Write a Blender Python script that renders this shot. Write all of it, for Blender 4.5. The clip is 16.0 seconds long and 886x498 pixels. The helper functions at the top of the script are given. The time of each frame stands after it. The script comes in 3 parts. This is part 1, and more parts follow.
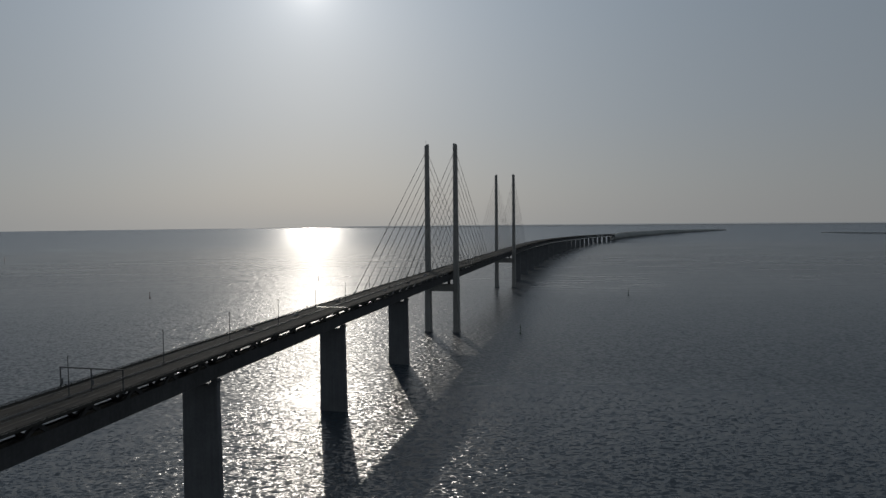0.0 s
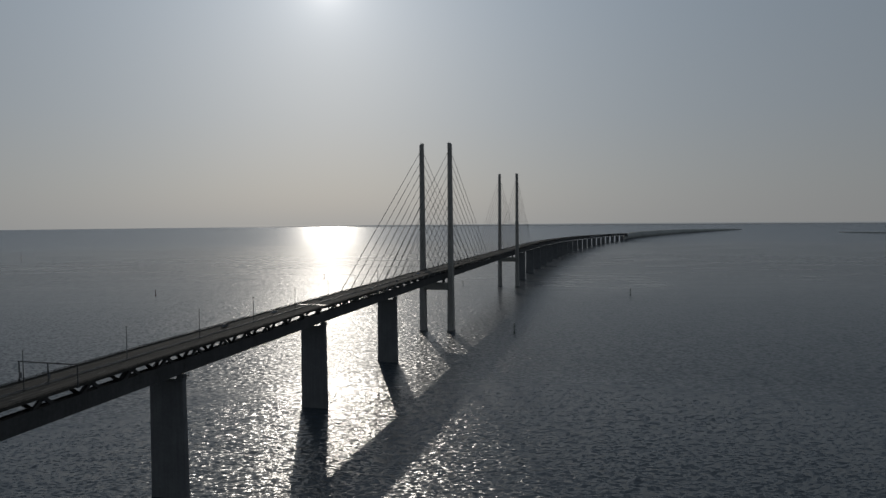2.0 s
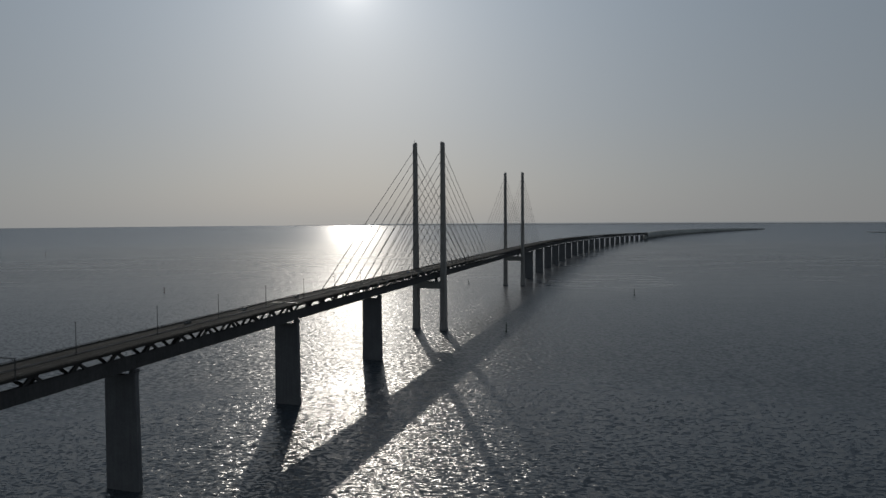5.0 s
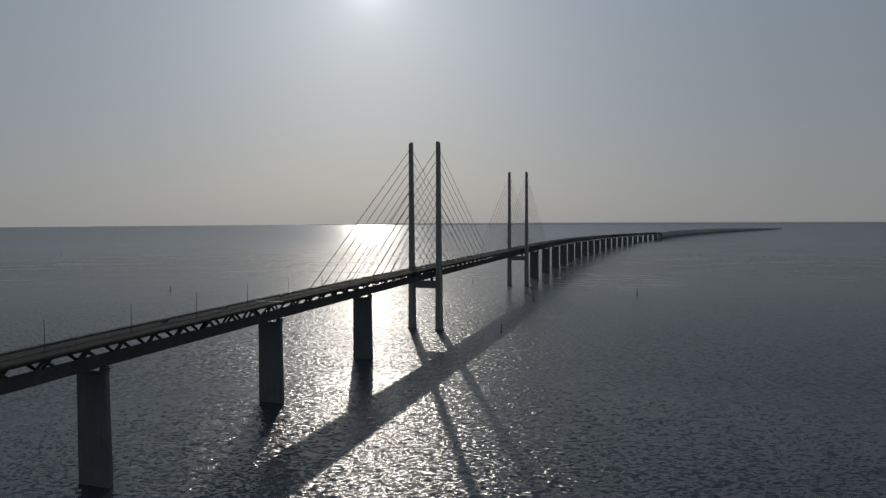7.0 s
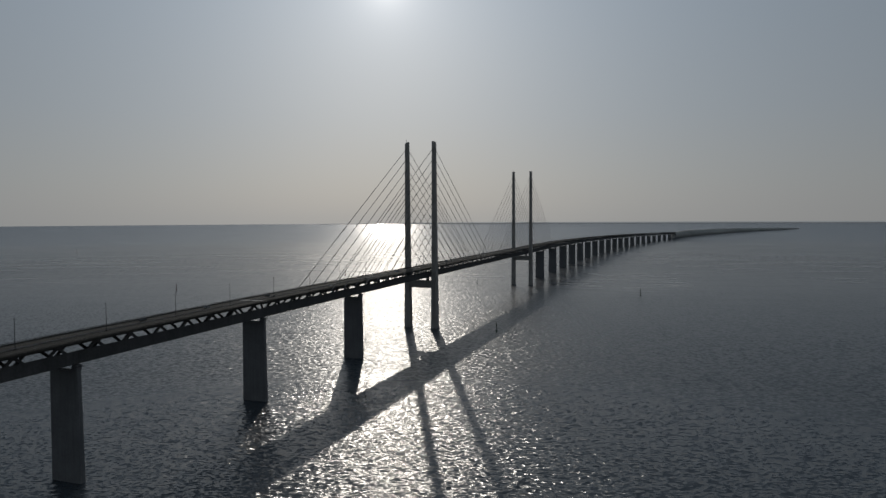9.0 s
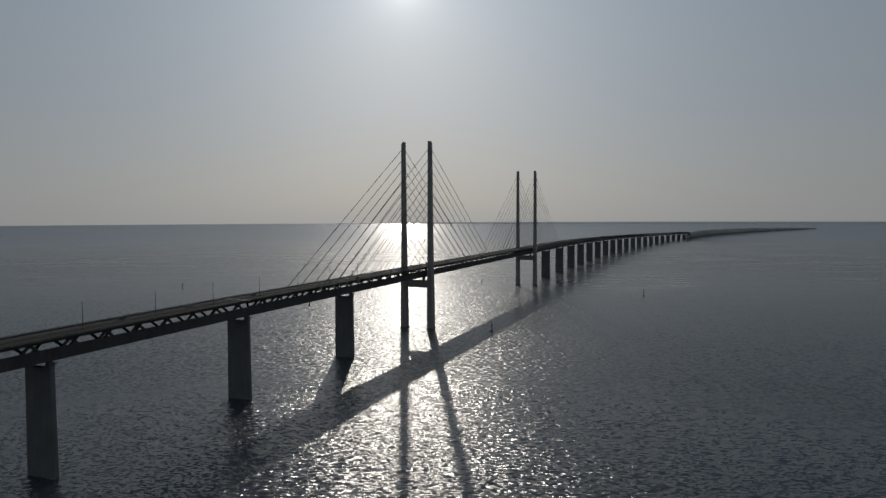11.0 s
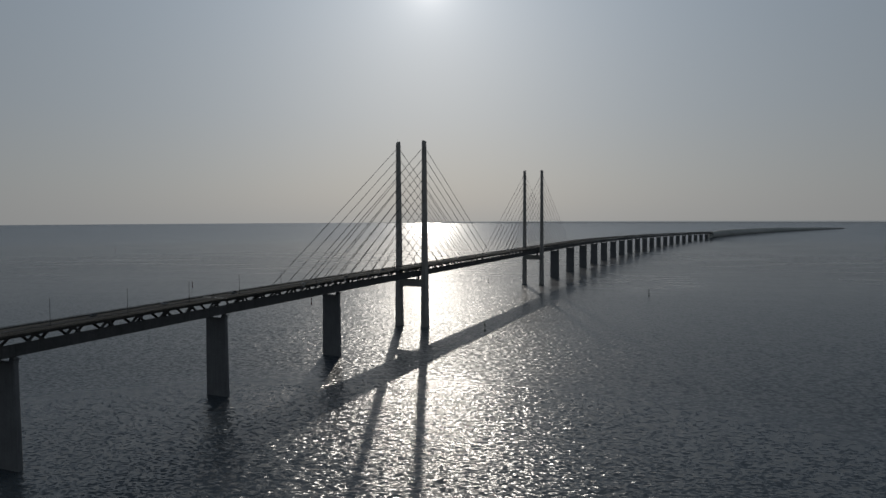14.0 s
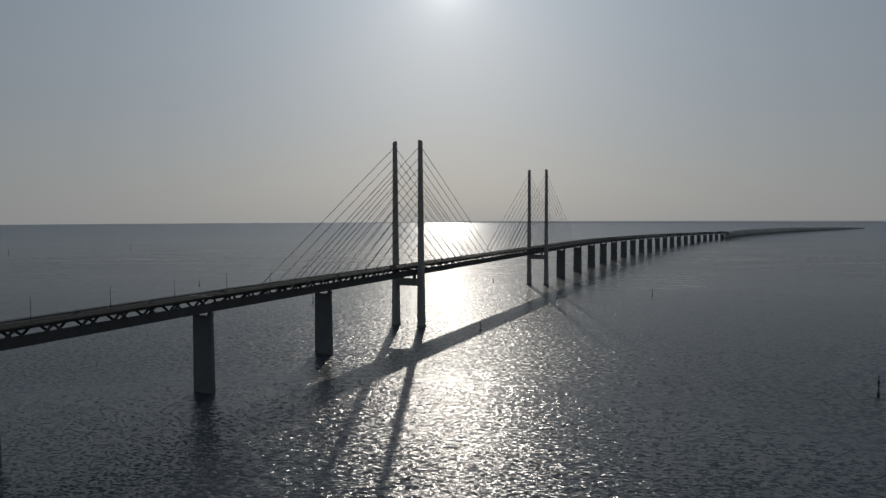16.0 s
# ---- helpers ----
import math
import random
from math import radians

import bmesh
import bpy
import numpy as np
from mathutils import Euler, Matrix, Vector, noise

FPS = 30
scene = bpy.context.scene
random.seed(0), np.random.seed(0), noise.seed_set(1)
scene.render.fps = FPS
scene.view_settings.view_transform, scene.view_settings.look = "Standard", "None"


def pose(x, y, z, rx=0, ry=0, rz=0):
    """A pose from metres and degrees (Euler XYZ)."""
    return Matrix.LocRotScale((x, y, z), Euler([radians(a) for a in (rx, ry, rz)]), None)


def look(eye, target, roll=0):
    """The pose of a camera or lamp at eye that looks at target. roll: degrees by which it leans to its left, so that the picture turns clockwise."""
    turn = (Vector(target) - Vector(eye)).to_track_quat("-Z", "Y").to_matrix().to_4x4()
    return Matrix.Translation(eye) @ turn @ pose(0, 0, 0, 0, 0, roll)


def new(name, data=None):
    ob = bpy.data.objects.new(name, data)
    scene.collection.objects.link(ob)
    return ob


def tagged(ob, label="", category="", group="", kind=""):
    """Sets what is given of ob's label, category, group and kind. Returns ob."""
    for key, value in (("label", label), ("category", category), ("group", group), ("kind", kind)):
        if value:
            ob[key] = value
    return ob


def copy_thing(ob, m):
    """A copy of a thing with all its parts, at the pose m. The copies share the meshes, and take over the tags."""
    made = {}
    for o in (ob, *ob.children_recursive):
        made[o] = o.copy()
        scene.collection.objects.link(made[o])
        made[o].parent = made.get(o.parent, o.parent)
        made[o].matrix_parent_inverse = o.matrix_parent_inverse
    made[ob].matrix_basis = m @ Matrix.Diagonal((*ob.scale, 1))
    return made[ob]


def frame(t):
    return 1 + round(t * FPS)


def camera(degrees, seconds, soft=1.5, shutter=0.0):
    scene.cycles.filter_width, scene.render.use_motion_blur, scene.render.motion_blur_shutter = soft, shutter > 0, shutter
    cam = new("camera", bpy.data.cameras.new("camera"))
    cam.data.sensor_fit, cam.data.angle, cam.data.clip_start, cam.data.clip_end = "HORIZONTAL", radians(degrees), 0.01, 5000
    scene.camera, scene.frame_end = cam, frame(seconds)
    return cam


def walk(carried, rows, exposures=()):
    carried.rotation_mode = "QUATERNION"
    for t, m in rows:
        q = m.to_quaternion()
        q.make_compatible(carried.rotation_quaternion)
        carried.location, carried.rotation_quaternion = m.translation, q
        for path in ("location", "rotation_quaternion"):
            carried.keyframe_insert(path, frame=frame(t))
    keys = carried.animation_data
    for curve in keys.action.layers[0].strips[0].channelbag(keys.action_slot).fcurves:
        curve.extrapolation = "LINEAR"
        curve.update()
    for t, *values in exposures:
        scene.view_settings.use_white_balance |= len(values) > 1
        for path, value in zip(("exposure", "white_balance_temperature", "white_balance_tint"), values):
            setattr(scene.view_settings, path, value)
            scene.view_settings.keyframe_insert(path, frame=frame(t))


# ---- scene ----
cam = camera(67.80, 16.0, soft=1.5)
# seconds, place in metres, yaw, pitch, roll; the origin lies at the waterline between the legs of the first pylon, y runs along the bridge
ROWS = [
    (0.0, 165.47, -690.94, 120.29, 13.344, -2.389, 0.602),
    (1.0, 177.10, -689.43, 120.01, 14.047, -2.423, 0.559),
    (2.0, 188.52, -687.60, 119.83, 14.751, -2.455, 0.519),
    (3.0, 199.76, -685.45, 119.72, 15.455, -2.485, 0.482),
    (4.0, 210.84, -683.01, 119.69, 16.160, -2.514, 0.447),
    (5.0, 221.79, -680.31, 119.70, 16.866, -2.541, 0.415),
    (6.0, 232.61, -677.36, 119.76, 17.574, -2.566, 0.386),
    (7.0, 243.32, -674.20, 119.84, 18.284, -2.590, 0.360),
    (8.0, 253.95, -670.83, 119.94, 18.996, -2.611, 0.337),
    (9.0, 264.52, -667.28, 120.02, 19.712, -2.631, 0.317),
    (10.0, 275.05, -663.58, 120.10, 20.432, -2.650, 0.299),
    (11.0, 285.55, -659.74, 120.14, 21.155, -2.667, 0.284),
    (12.0, 296.04, -655.80, 120.13, 21.883, -2.682, 0.272),
    (13.0, 306.54, -651.76, 120.06, 22.616, -2.695, 0.263),
    (14.0, 317.08, -647.66, 119.92, 23.354, -2.706, 0.257),
    (15.0, 327.67, -643.50, 119.69, 24.098, -2.716, 0.254),
    (16.0, 338.33, -639.33, 119.36, 24.848, -2.724, 0.253),
]
walk(cam, [(t, pose(x, y, z, 90 + pitch, roll, yaw)) for t, x, y, z, yaw, pitch, roll in ROWS])

# ---- sky and sun ----
SUN_AZ, SUN_EL = -24.4, 19.4          # degrees from +y towards +x, degrees above the horizon
SUN_DIR = Vector((math.sin(radians(SUN_AZ)) * math.cos(radians(SUN_EL)), math.cos(radians(SUN_AZ)) * math.cos(radians(SUN_EL)), math.sin(radians(SUN_EL))))


class Nodes:
    """Short writing for node trees."""

    def __init__(self, tree):
        self.tree = tree

    def add(self, kind, inputs=None, **props):
        n = self.tree.nodes.new(kind)
        for k, v in props.items():
            if k == "operation":
                n.operation = v
            elif k == "blend_type":
                n.blend_type = v
            elif k == "data_type":
                n.data_type = v
            elif k == "noise_dimensions":
                n.noise_dimensions = v
            elif k == "sky_type":
                n.sky_type = v
            elif k == "feature":
                n.feature = v
        for k, v in (inputs or {}).items():
            if isinstance(v, bpy.types.NodeSocket):
                self.tree.links.new(v, n.inputs[k])
            else:
                n.inputs[k].default_value = v
        return n

    def math(self, op, a, b=0.0, c=0.0):
        return self.add("ShaderNodeMath", {0: a, 1: b, 2: c}, operation=op).outputs[0]

    def vec(self, op, a, b=(0, 0, 0)):
        n = self.add("ShaderNodeVectorMath", {0: a, 1: b}, operation=op)
        return n.outputs["Value"] if op in ("DOT_PRODUCT", "LENGTH") else n.outputs["Vector"]

    def scaled(self, a, s):
        n = self.add("ShaderNodeVectorMath", {0: a}, operation="SCALE")
        if isinstance(s, bpy.types.NodeSocket):
            self.tree.links.new(s, n.inputs["Scale"])
        else:
            n.inputs["Scale"].default_value = s
        return n.outputs["Vector"]

    def noise(self, vector, scale, detail=2.0, rough=0.5, out="Fac"):
        return self.add("ShaderNodeTexNoise", {"Vector": vector, "Scale": scale, "Detail": detail, "Roughness": rough}).outputs[out]

    def ramp(self, fac, stops):
        n = self.add("ShaderNodeValToRGB", {"Fac": fac})
        el = n.color_ramp.elements
        while len(el) < len(stops):
            el.new(0.5)
        for e, (p, c) in zip(el, stops):
            e.position, e.color = p, (c[0], c[1], c[2], 1) if isinstance(c, tuple) else (c, c, c, 1)
        return n.outputs["Color"]

    def mix(self, fac, a, b):
        n = self.add("ShaderNodeMix", data_type="RGBA")
        for sock, v in ((n.inputs["Factor"], fac), (n.inputs[6], a), (n.inputs[7], b)):
            if isinstance(v, bpy.types.NodeSocket):
                self.tree.links.new(v, sock)
            else:
                sock.default_value = (*v, 1) if isinstance(v, tuple) else v
        return n.outputs[2]


world = bpy.data.worlds.new("hazy_sky")
scene.world = world
world.use_nodes = True
world.node_tree.nodes.clear()
w = Nodes(world.node_tree)
coord = w.add("ShaderNodeTexCoord").outputs["Generated"]
way = w.vec("NORMALIZE", coord)
toward = w.vec("DOT_PRODUCT", way, tuple(SUN_DIR))
angle = w.math("MULTIPLY", w.math("ARCCOSINE", w.math("MINIMUM", toward, 1.0)), 180 / math.pi)


def falloff(strength, width):
    return w.math("MULTIPLY", w.math("EXPONENT", w.math("MULTIPLY", angle, -1.0 / width)), strength)


# thin summer haze: a pale veil that brightens towards the sun
veil = w.math("ADD", w.math("ADD", falloff(0.335, 29.0), falloff(0.05, 6.0)), w.math("MULTIPLY_ADD", toward, -0.03, 0.157))
aureole = w.math("ADD", falloff(0.10, 4.0), falloff(0.52, 1.4))
height = w.add("ShaderNodeSeparateXYZ", {0: way}).outputs["Z"]
tint = w.ramp(w.math("MULTIPLY", w.math("MAXIMUM", height, 0.0), 2.0), [(0.0, (1.09, 1.12, 1.13)), (0.1, (1.04, 1.11, 1.15)), (0.3, (0.93, 1.06, 1.19)), (0.6, (0.84, 1.01, 1.20)), (1.0, (0.80, 0.97, 1.17))])
sky = w.add("ShaderNodeTexSky", sky_type="NISHITA")
sky.sun_disc, sky.sun_elevation, sky.sun_rotation = False, radians(SUN_EL), radians(SUN_AZ)
sky.air_density, sky.dust_density, sky.ozone_density, sky.altitude = 1.0, 3.0, 1.0, 100.0
haze = w.add("ShaderNodeBackground", {"Color": w.vec("ADD", w.scaled(tint, veil), w.scaled((1.0, 0.93, 0.86), aureole)), "Strength": 1.0})
clear = w.add("ShaderNodeBackground", {"Color": sky.outputs[0], "Strength": 0.0025})
both = w.add("ShaderNodeAddShader", {0: haze.outputs[0], 1: clear.outputs[0]})
out = w.add("ShaderNodeOutputWorld", {"Surface": both.outputs[0]})

sun_data = bpy.data.lights.new("sun", "SUN")
sun_data.energy, sun_data.angle, sun_data.color = 0.61, radians(0.6), (1.0, 0.93, 0.83)
sun = new("sun", sun_data)
sun.matrix_world = look(SUN_DIR * 900, (0, 0, 0))

# ---- materials ----


def material(name):
    m = bpy.data.materials.new(name)
    m.use_nodes = True
    m.node_tree.nodes.clear()
    n = Nodes(m.node_tree)
    bsdf = n.add("ShaderNodeBsdfPrincipled")
    n.add("ShaderNodeOutputMaterial", {"Surface": bsdf.outputs[0]})
    return m, n, bsdf


def surface(name, dark, light, scale, rough=0.8, metal=0.0, streak=0.0, bump=0.0, stain=None, gloss=0.5):
    """Paint, concrete or metal: two scales of mottling in object space, optional rain streaks, optional relief."""
    m, n, bsdf = material(name)
    world_place = n.add("ShaderNodeNewGeometry").outputs["Position"]
    fine = n.noise(world_place, scale, 6.0, 0.6)
    broad = n.noise(world_place, scale * 0.12, 3.0, 0.55)
    fac = n.math("ADD", n.math("MULTIPLY", fine, 0.5), n.math("MULTIPLY", broad, 0.5))
    colour = n.mix(n.ramp(fac, [(0.3, 0.0), (0.7, 1.0)]), dark, light)
    if streak:
        flat = n.vec("MULTIPLY", world_place, (1.0, 1.0, 0.035))
        lines = n.ramp(n.noise(flat, 0.9, 4.0, 0.65), [(0.45, 0.0), (0.75, 1.0)])
        colour = n.mix(n.math("MULTIPLY", lines, streak), colour, stain or tuple(c * 0.45 for c in dark))
    n.tree.links.new(colour, bsdf.inputs["Base Color"])
    bsdf.inputs["Metallic"].default_value = metal
    bsdf.inputs["Specular IOR Level"].default_value = gloss
    n.tree.links.new(n.math("ADD", n.math("MULTIPLY", fine, 0.2), rough - 0.1), bsdf.inputs["Roughness"])
    if bump:
        b = n.add("ShaderNodeBump", {"Height": fine, "Strength": 0.5, "Distance": bump})
        n.tree.links.new(b.outputs[0], bsdf.inputs["Normal"])
    return m


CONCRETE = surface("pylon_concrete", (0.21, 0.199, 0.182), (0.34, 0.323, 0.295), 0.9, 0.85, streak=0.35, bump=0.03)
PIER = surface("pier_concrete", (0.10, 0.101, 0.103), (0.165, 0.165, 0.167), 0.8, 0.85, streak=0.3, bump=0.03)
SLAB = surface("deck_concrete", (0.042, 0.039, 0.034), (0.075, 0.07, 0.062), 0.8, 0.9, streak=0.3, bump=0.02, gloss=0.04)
STEEL = surface("girder_paint", (0.064, 0.063, 0.063), (0.11, 0.108, 0.107), 0.7, 0.65, streak=0.3, gloss=0.02)
TRUSS = surface("truss_paint", (0.07, 0.068, 0.067), (0.11, 0.107, 0.104), 0.7, 0.7, streak=0.3, gloss=0.0)
GALV = surface("galvanised_steel", (0.11, 0.11, 0.11), (0.19, 0.19, 0.19), 3.0, 0.55, 0.6)
JOINT = surface("joint_steel", (0.4, 0.39, 0.37), (0.6, 0.58, 0.55), 2.0, 0.45, 0.9)
POLE = surface("dark_pole_steel", (0.05, 0.051, 0.052), (0.09, 0.09, 0.09), 3.0, 0.6, gloss=0.2)
RAILING = surface("weathered_parapet", (0.02, 0.019, 0.017), (0.06, 0.056, 0.05), 2.0, 0.8, 0.0, gloss=0.1)
CABLE = surface("cable_sheath", (0.03, 0.03, 0.032), (0.06, 0.06, 0.062), 2.0, 0.5)
PAINT = surface("lane_paint", (0.14, 0.138, 0.13), (0.26, 0.255, 0.24), 2.5, 0.9, gloss=0.1)
GLASS = surface("car_glass", (0.012, 0.014, 0.016), (0.02, 0.022, 0.025), 1.0, 0.2, gloss=0.25)
RUBBER = surface("tyre_rubber", (0.015, 0.015, 0.015), (0.03, 0.03, 0.03), 6.0, 0.85)
BEACON_DARK = surface("beacon_paint", (0.03, 0.05, 0.035), (0.06, 0.08, 0.06), 2.0, 0.6)
BEACON_RED = surface("beacon_red_paint", (0.085, 0.03, 0.027), (0.13, 0.042, 0.038), 2.0, 0.6)
BALLAST = surface("railway_ballast", (0.04, 0.039, 0.038), (0.058, 0.056, 0.052), 2.0, 0.95, gloss=0.0)
SCRUB = surface("island_scrub", (0.17, 0.175, 0.165), (0.36, 0.35, 0.32), 0.02, 0.95)
COAST = surface("coast_woods_haze_glow", (0.09, 0.1, 0.09), (0.15, 0.155, 0.145), 0.01, 0.95)
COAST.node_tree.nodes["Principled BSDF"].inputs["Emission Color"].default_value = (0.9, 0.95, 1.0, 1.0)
COAST.node_tree.nodes["Principled BSDF"].inputs["Emission Strength"].default_value = 0.19      # even glow added in place of 20 km of lit air before it
SIGN = surface("sign_back", (0.1, 0.1, 0.1), (0.16, 0.16, 0.16), 2.0, 0.6, 0.3)


def asphalt():
    m, n, bsdf = material("worn_asphalt")
    place = n.add("ShaderNodeNewGeometry").outputs["Position"]
    grain = n.noise(place, 6.0, 5.0, 0.7)
    along = n.noise(n.vec("MULTIPLY", place, (1.3, 0.01, 0.3)), 1.0, 5.0, 0.65)
    lanes = n.noise(n.vec("MULTIPLY", place, (4.5, 0.015, 0.3)), 1.0, 3.0, 0.6)
    patch = n.noise(place, 0.05, 2.0)
    fac = n.math("ADD", n.math("MULTIPLY", along, 0.5), n.math("ADD", n.math("MULTIPLY", lanes, 0.3), n.math("ADD", n.math("MULTIPLY", grain, 0.1), n.math("MULTIPLY", patch, 0.1))))
    n.tree.links.new(n.mix(n.ramp(fac, [(0.41, 0.0), (0.6, 1.0)]), (0.03, 0.027, 0.024), (0.105, 0.092, 0.077)), bsdf.inputs["Base Color"])
    bsdf.inputs["Roughness"].default_value = 0.85
    bsdf.inputs["Specular IOR Level"].default_value = 0.07
    b = n.add("ShaderNodeBump", {"Height": grain, "Strength": 0.4, "Distance": 0.02})
    n.tree.links.new(b.outputs[0], bsdf.inputs["Normal"])
    return m


def sea_water():
    """Dark water. Waves are laid straight into the normal, sized and turned to fit the camera's view: short-crested
    ones near its path, longer ones further out; what is smaller widens the gloss; patches of glassy calm lie between
    the ruffled ones, and the calm share grows with distance, standing in for haze.
    """
    m, n, bsdf = material("sea_water")
    geometry = n.add("ShaderNodeNewGeometry")
    place = geometry.outputs["Position"]
    # turned to about the camera's mean heading
    turned = n.add("ShaderNodeMapping", {"Vector": place, "Rotation": (0, 0, radians(-17))}).outputs[0]
    gust = n.ramp(n.noise(n.vec("MULTIPLY", turned, (0.0016, 0.0045, 1.0)), 1.0, 3.0, 0.6), [(0.3, 0.0), (0.62, 1.0)])
    # distance from the camera's path, which sets wave size and gloss
    reach = n.vec("LENGTH", n.vec("SUBTRACT", place, (200.0, -600.0, 0.0)))
    half = (0.5, 0.5, 0.5)

    def waves(along, across, amount, detail=1.0):
        return n.scaled(n.vec("SUBTRACT", n.noise(n.vec("MULTIPLY", turned, (1.0 / along, 1.0 / across, 0.0)), 1.0, detail, 0.55, "Color"), half), amount)

    def rise(start, end):
        return n.add("ShaderNodeMapRange", {"Value": reach, "From Min": start, "From Max": end}).outputs[0]

    mid, away = rise(370.0, 450.0), rise(800.0, 1800.0)
    close = n.vec("ADD", waves(5.6, 2.8, SWELL), waves(2.5, 1.35, WAVE))
    slopes = n.vec("ADD", n.scaled(close, n.math("SUBTRACT", 1.0, mid)), n.scaled(n.vec("ADD", waves(3.2, 2.6, MIDDLE), waves(10.0, 6.0, SWELL * 0.3)), n.math("SUBTRACT", mid, away)))
    slopes = n.vec("ADD", slopes, n.scaled(waves(4.5, 30.0, DISTANT), away))
    slopes = n.scaled(slopes, n.math("ADD", n.math("MULTIPLY", gust, 0.3), 0.7))
    slick = n.ramp(n.noise(n.vec("MULTIPLY", turned, (0.0035, 0.012, 1.0)), 1.0, 3.0, 0.55), [(0.5, 0.0), (0.68, 1.0)])
    slick = n.math("MULTIPLY", slick, rise(750.0, 1300.0))
    slopes = n.vec("MULTIPLY", slopes, n.mix(away, (1.25, 0.95, 0.0), (1.5, 0.9, 0.0)))
    normal = n.vec("NORMALIZE", n.vec("ADD", slopes, (0.0, 0.0, 1.0)))
    murk = n.noise(place, 0.004, 3.0)
    rough = n.math("MULTIPLY_ADD", away, FAR_ROUGH - NEAR_ROUGH - 0.09, n.math("MULTIPLY_ADD", mid, 0.09, NEAR_ROUGH))
    smooth = n.add("ShaderNodeBsdfPrincipled")
    for shader in (bsdf, smooth):
        shader.distribution = "MULTI_GGX"
        shader.inputs["IOR"].default_value = 1.333
        n.tree.links.new(n.mix(murk, (0.028, 0.036, 0.044), (0.036, 0.046, 0.055)), shader.inputs["Base Color"])
    n.tree.links.new(rough, bsdf.inputs["Roughness"])
    n.tree.links.new(normal, bsdf.inputs["Normal"])
    smooth.inputs["Roughness"].default_value = 0.2
    n.tree.links.new(n.vec("NORMALIZE", n.vec("ADD", n.scaled(slopes, 0.15), geometry.outputs["Normal"])), smooth.inputs["Normal"])
    # calm share rises with distance from the camera's path, brightening far water like haze
    glassy = n.math("MULTIPLY_ADD", slick, 0.2, n.math("MULTIPLY_ADD", rise(400.0, 1200.0), 0.48, n.math("MULTIPLY", rise(1200.0, 3600.0), 0.34)))
    # streaks of calm in the current behind the second pylon
    wake = n.vec("LENGTH", n.vec("MULTIPLY", n.vec("SUBTRACT", place, (165.0, 600.0, 0.0)), (1 / 150.0, 1 / 230.0, 0.0)))
    wake = n.add("ShaderNodeMapRange", {"Value": wake, "From Min": 0.35, "From Max": 1.15, "To Min": 1.0, "To Max": 0.0}).outputs[0]
    streaks = n.ramp(n.noise(n.vec("MULTIPLY", place, (0.009, 0.026, 0.0)), 1.0, 3.0, 0.6), [(0.42, 0.0), (0.62, 1.0)])
    glassy = n.math("MULTIPLY_ADD", n.math("MULTIPLY", wake, streaks), 0.45, glassy)
    both = n.add("ShaderNodeMixShader", {0: glassy, 1: bsdf.outputs[0], 2: smooth.outputs[0]})
    n.tree.links.new(both.outputs[0], n.tree.nodes["Material Output"].inputs["Surface"])
    return m


SWELL, WAVE, MIDDLE, DISTANT, NEAR_ROUGH, FAR_ROUGH = 0.55, 1.08, 1.06, 1.0, 0.24, 0.43
ASPHALT = asphalt()
WATER = sea_water()

# ---- building helpers ----


class Shape:
    """Collects vertices and faces for one mesh."""

    def __init__(self):
        self.v, self.f = [], []

    def loft(self, rings, closed=True):
        """Rings of equal length, joined one to the next, with end caps."""
        k, at = len(rings[0]), len(self.v)
        for r in rings:
            self.v += [tuple(p) for p in r]
        for i in range(len(rings) - 1):
            for j in range(k):
                a, b = at + i * k + j, at + i * k + (j + 1) % k
                self.f.append((a, b, b + k, a + k))
        if closed:
            self.f.append(tuple(at + j for j in reversed(range(k))))
            self.f.append(tuple(at + (len(rings) - 1) * k + j for j in range(k)))
        return self

    def box(self, x0, x1, y0, y1, z0, z1, c=0.0):
        """A box, its upright edges chamfered by c."""
        if c:
            ring = [(x0 + c, y0), (x1 - c, y0), (x1, y0 + c), (x1, y1 - c), (x1 - c, y1), (x0 + c, y1), (x0, y1 - c), (x0, y0 + c)]
        else:
            ring = [(x0, y0), (x1, y0), (x1, y1), (x0, y1)]
        return self.loft([[(x, y, z0) for x, y in ring], [(x, y, z1) for x, y in ring]])

    def beam(self, a, b, wide, deep):
        """A bar from a to b, wide across x (or y for bars along x), deep in its own plane."""
        a, b = Vector(a), Vector(b)
        d = (b - a).normalized()
        side = Vector((1, 0, 0)) if abs(d.x) < 0.9 else Vector((0, 1, 0))
        side = (side - d * side.dot(d)).normalized()
        up = d.cross(side)
        ring = [side * (sx * wide / 2) + up * (sy * deep / 2) for sx, sy in ((-1, -1), (1, -1), (1, 1), (-1, 1))]
        return self.loft([[a + r for r in ring], [b + r for r in ring]])

    def tube(self, points, radii, k=8):
        """A round bar through the points."""
        rings = []
        for i, p in enumerate(points):
            p = Vector(p)
            d = (Vector(points[min(i + 1, len(points) - 1)]) - Vector(points[max(i - 1, 0)])).normalized()
            side = d.cross(Vector((1, 0, 0)) if abs(d.x) < 0.8 else Vector((0, 0, 1))).normalized()
            up = d.cross(side)
            rings.append([p + (side * math.cos(2 * math.pi * j / k) + up * math.sin(2 * math.pi * j / k)) * radii[i] for j in range(k)])
        return self.loft(rings)

    def mesh(self, name, mat, smooth=False):
        me = bpy.data.meshes.new(name)
        me.from_pydata(self.v, [], self.f)
        bm = bmesh.new()
        bm.from_mesh(me)
        bmesh.ops.recalc_face_normals(bm, faces=bm.faces)
        bm.to_mesh(me)
        bm.free()
        me.materials.append(mat)
        if smooth:
            me.shade_smooth()
        return me


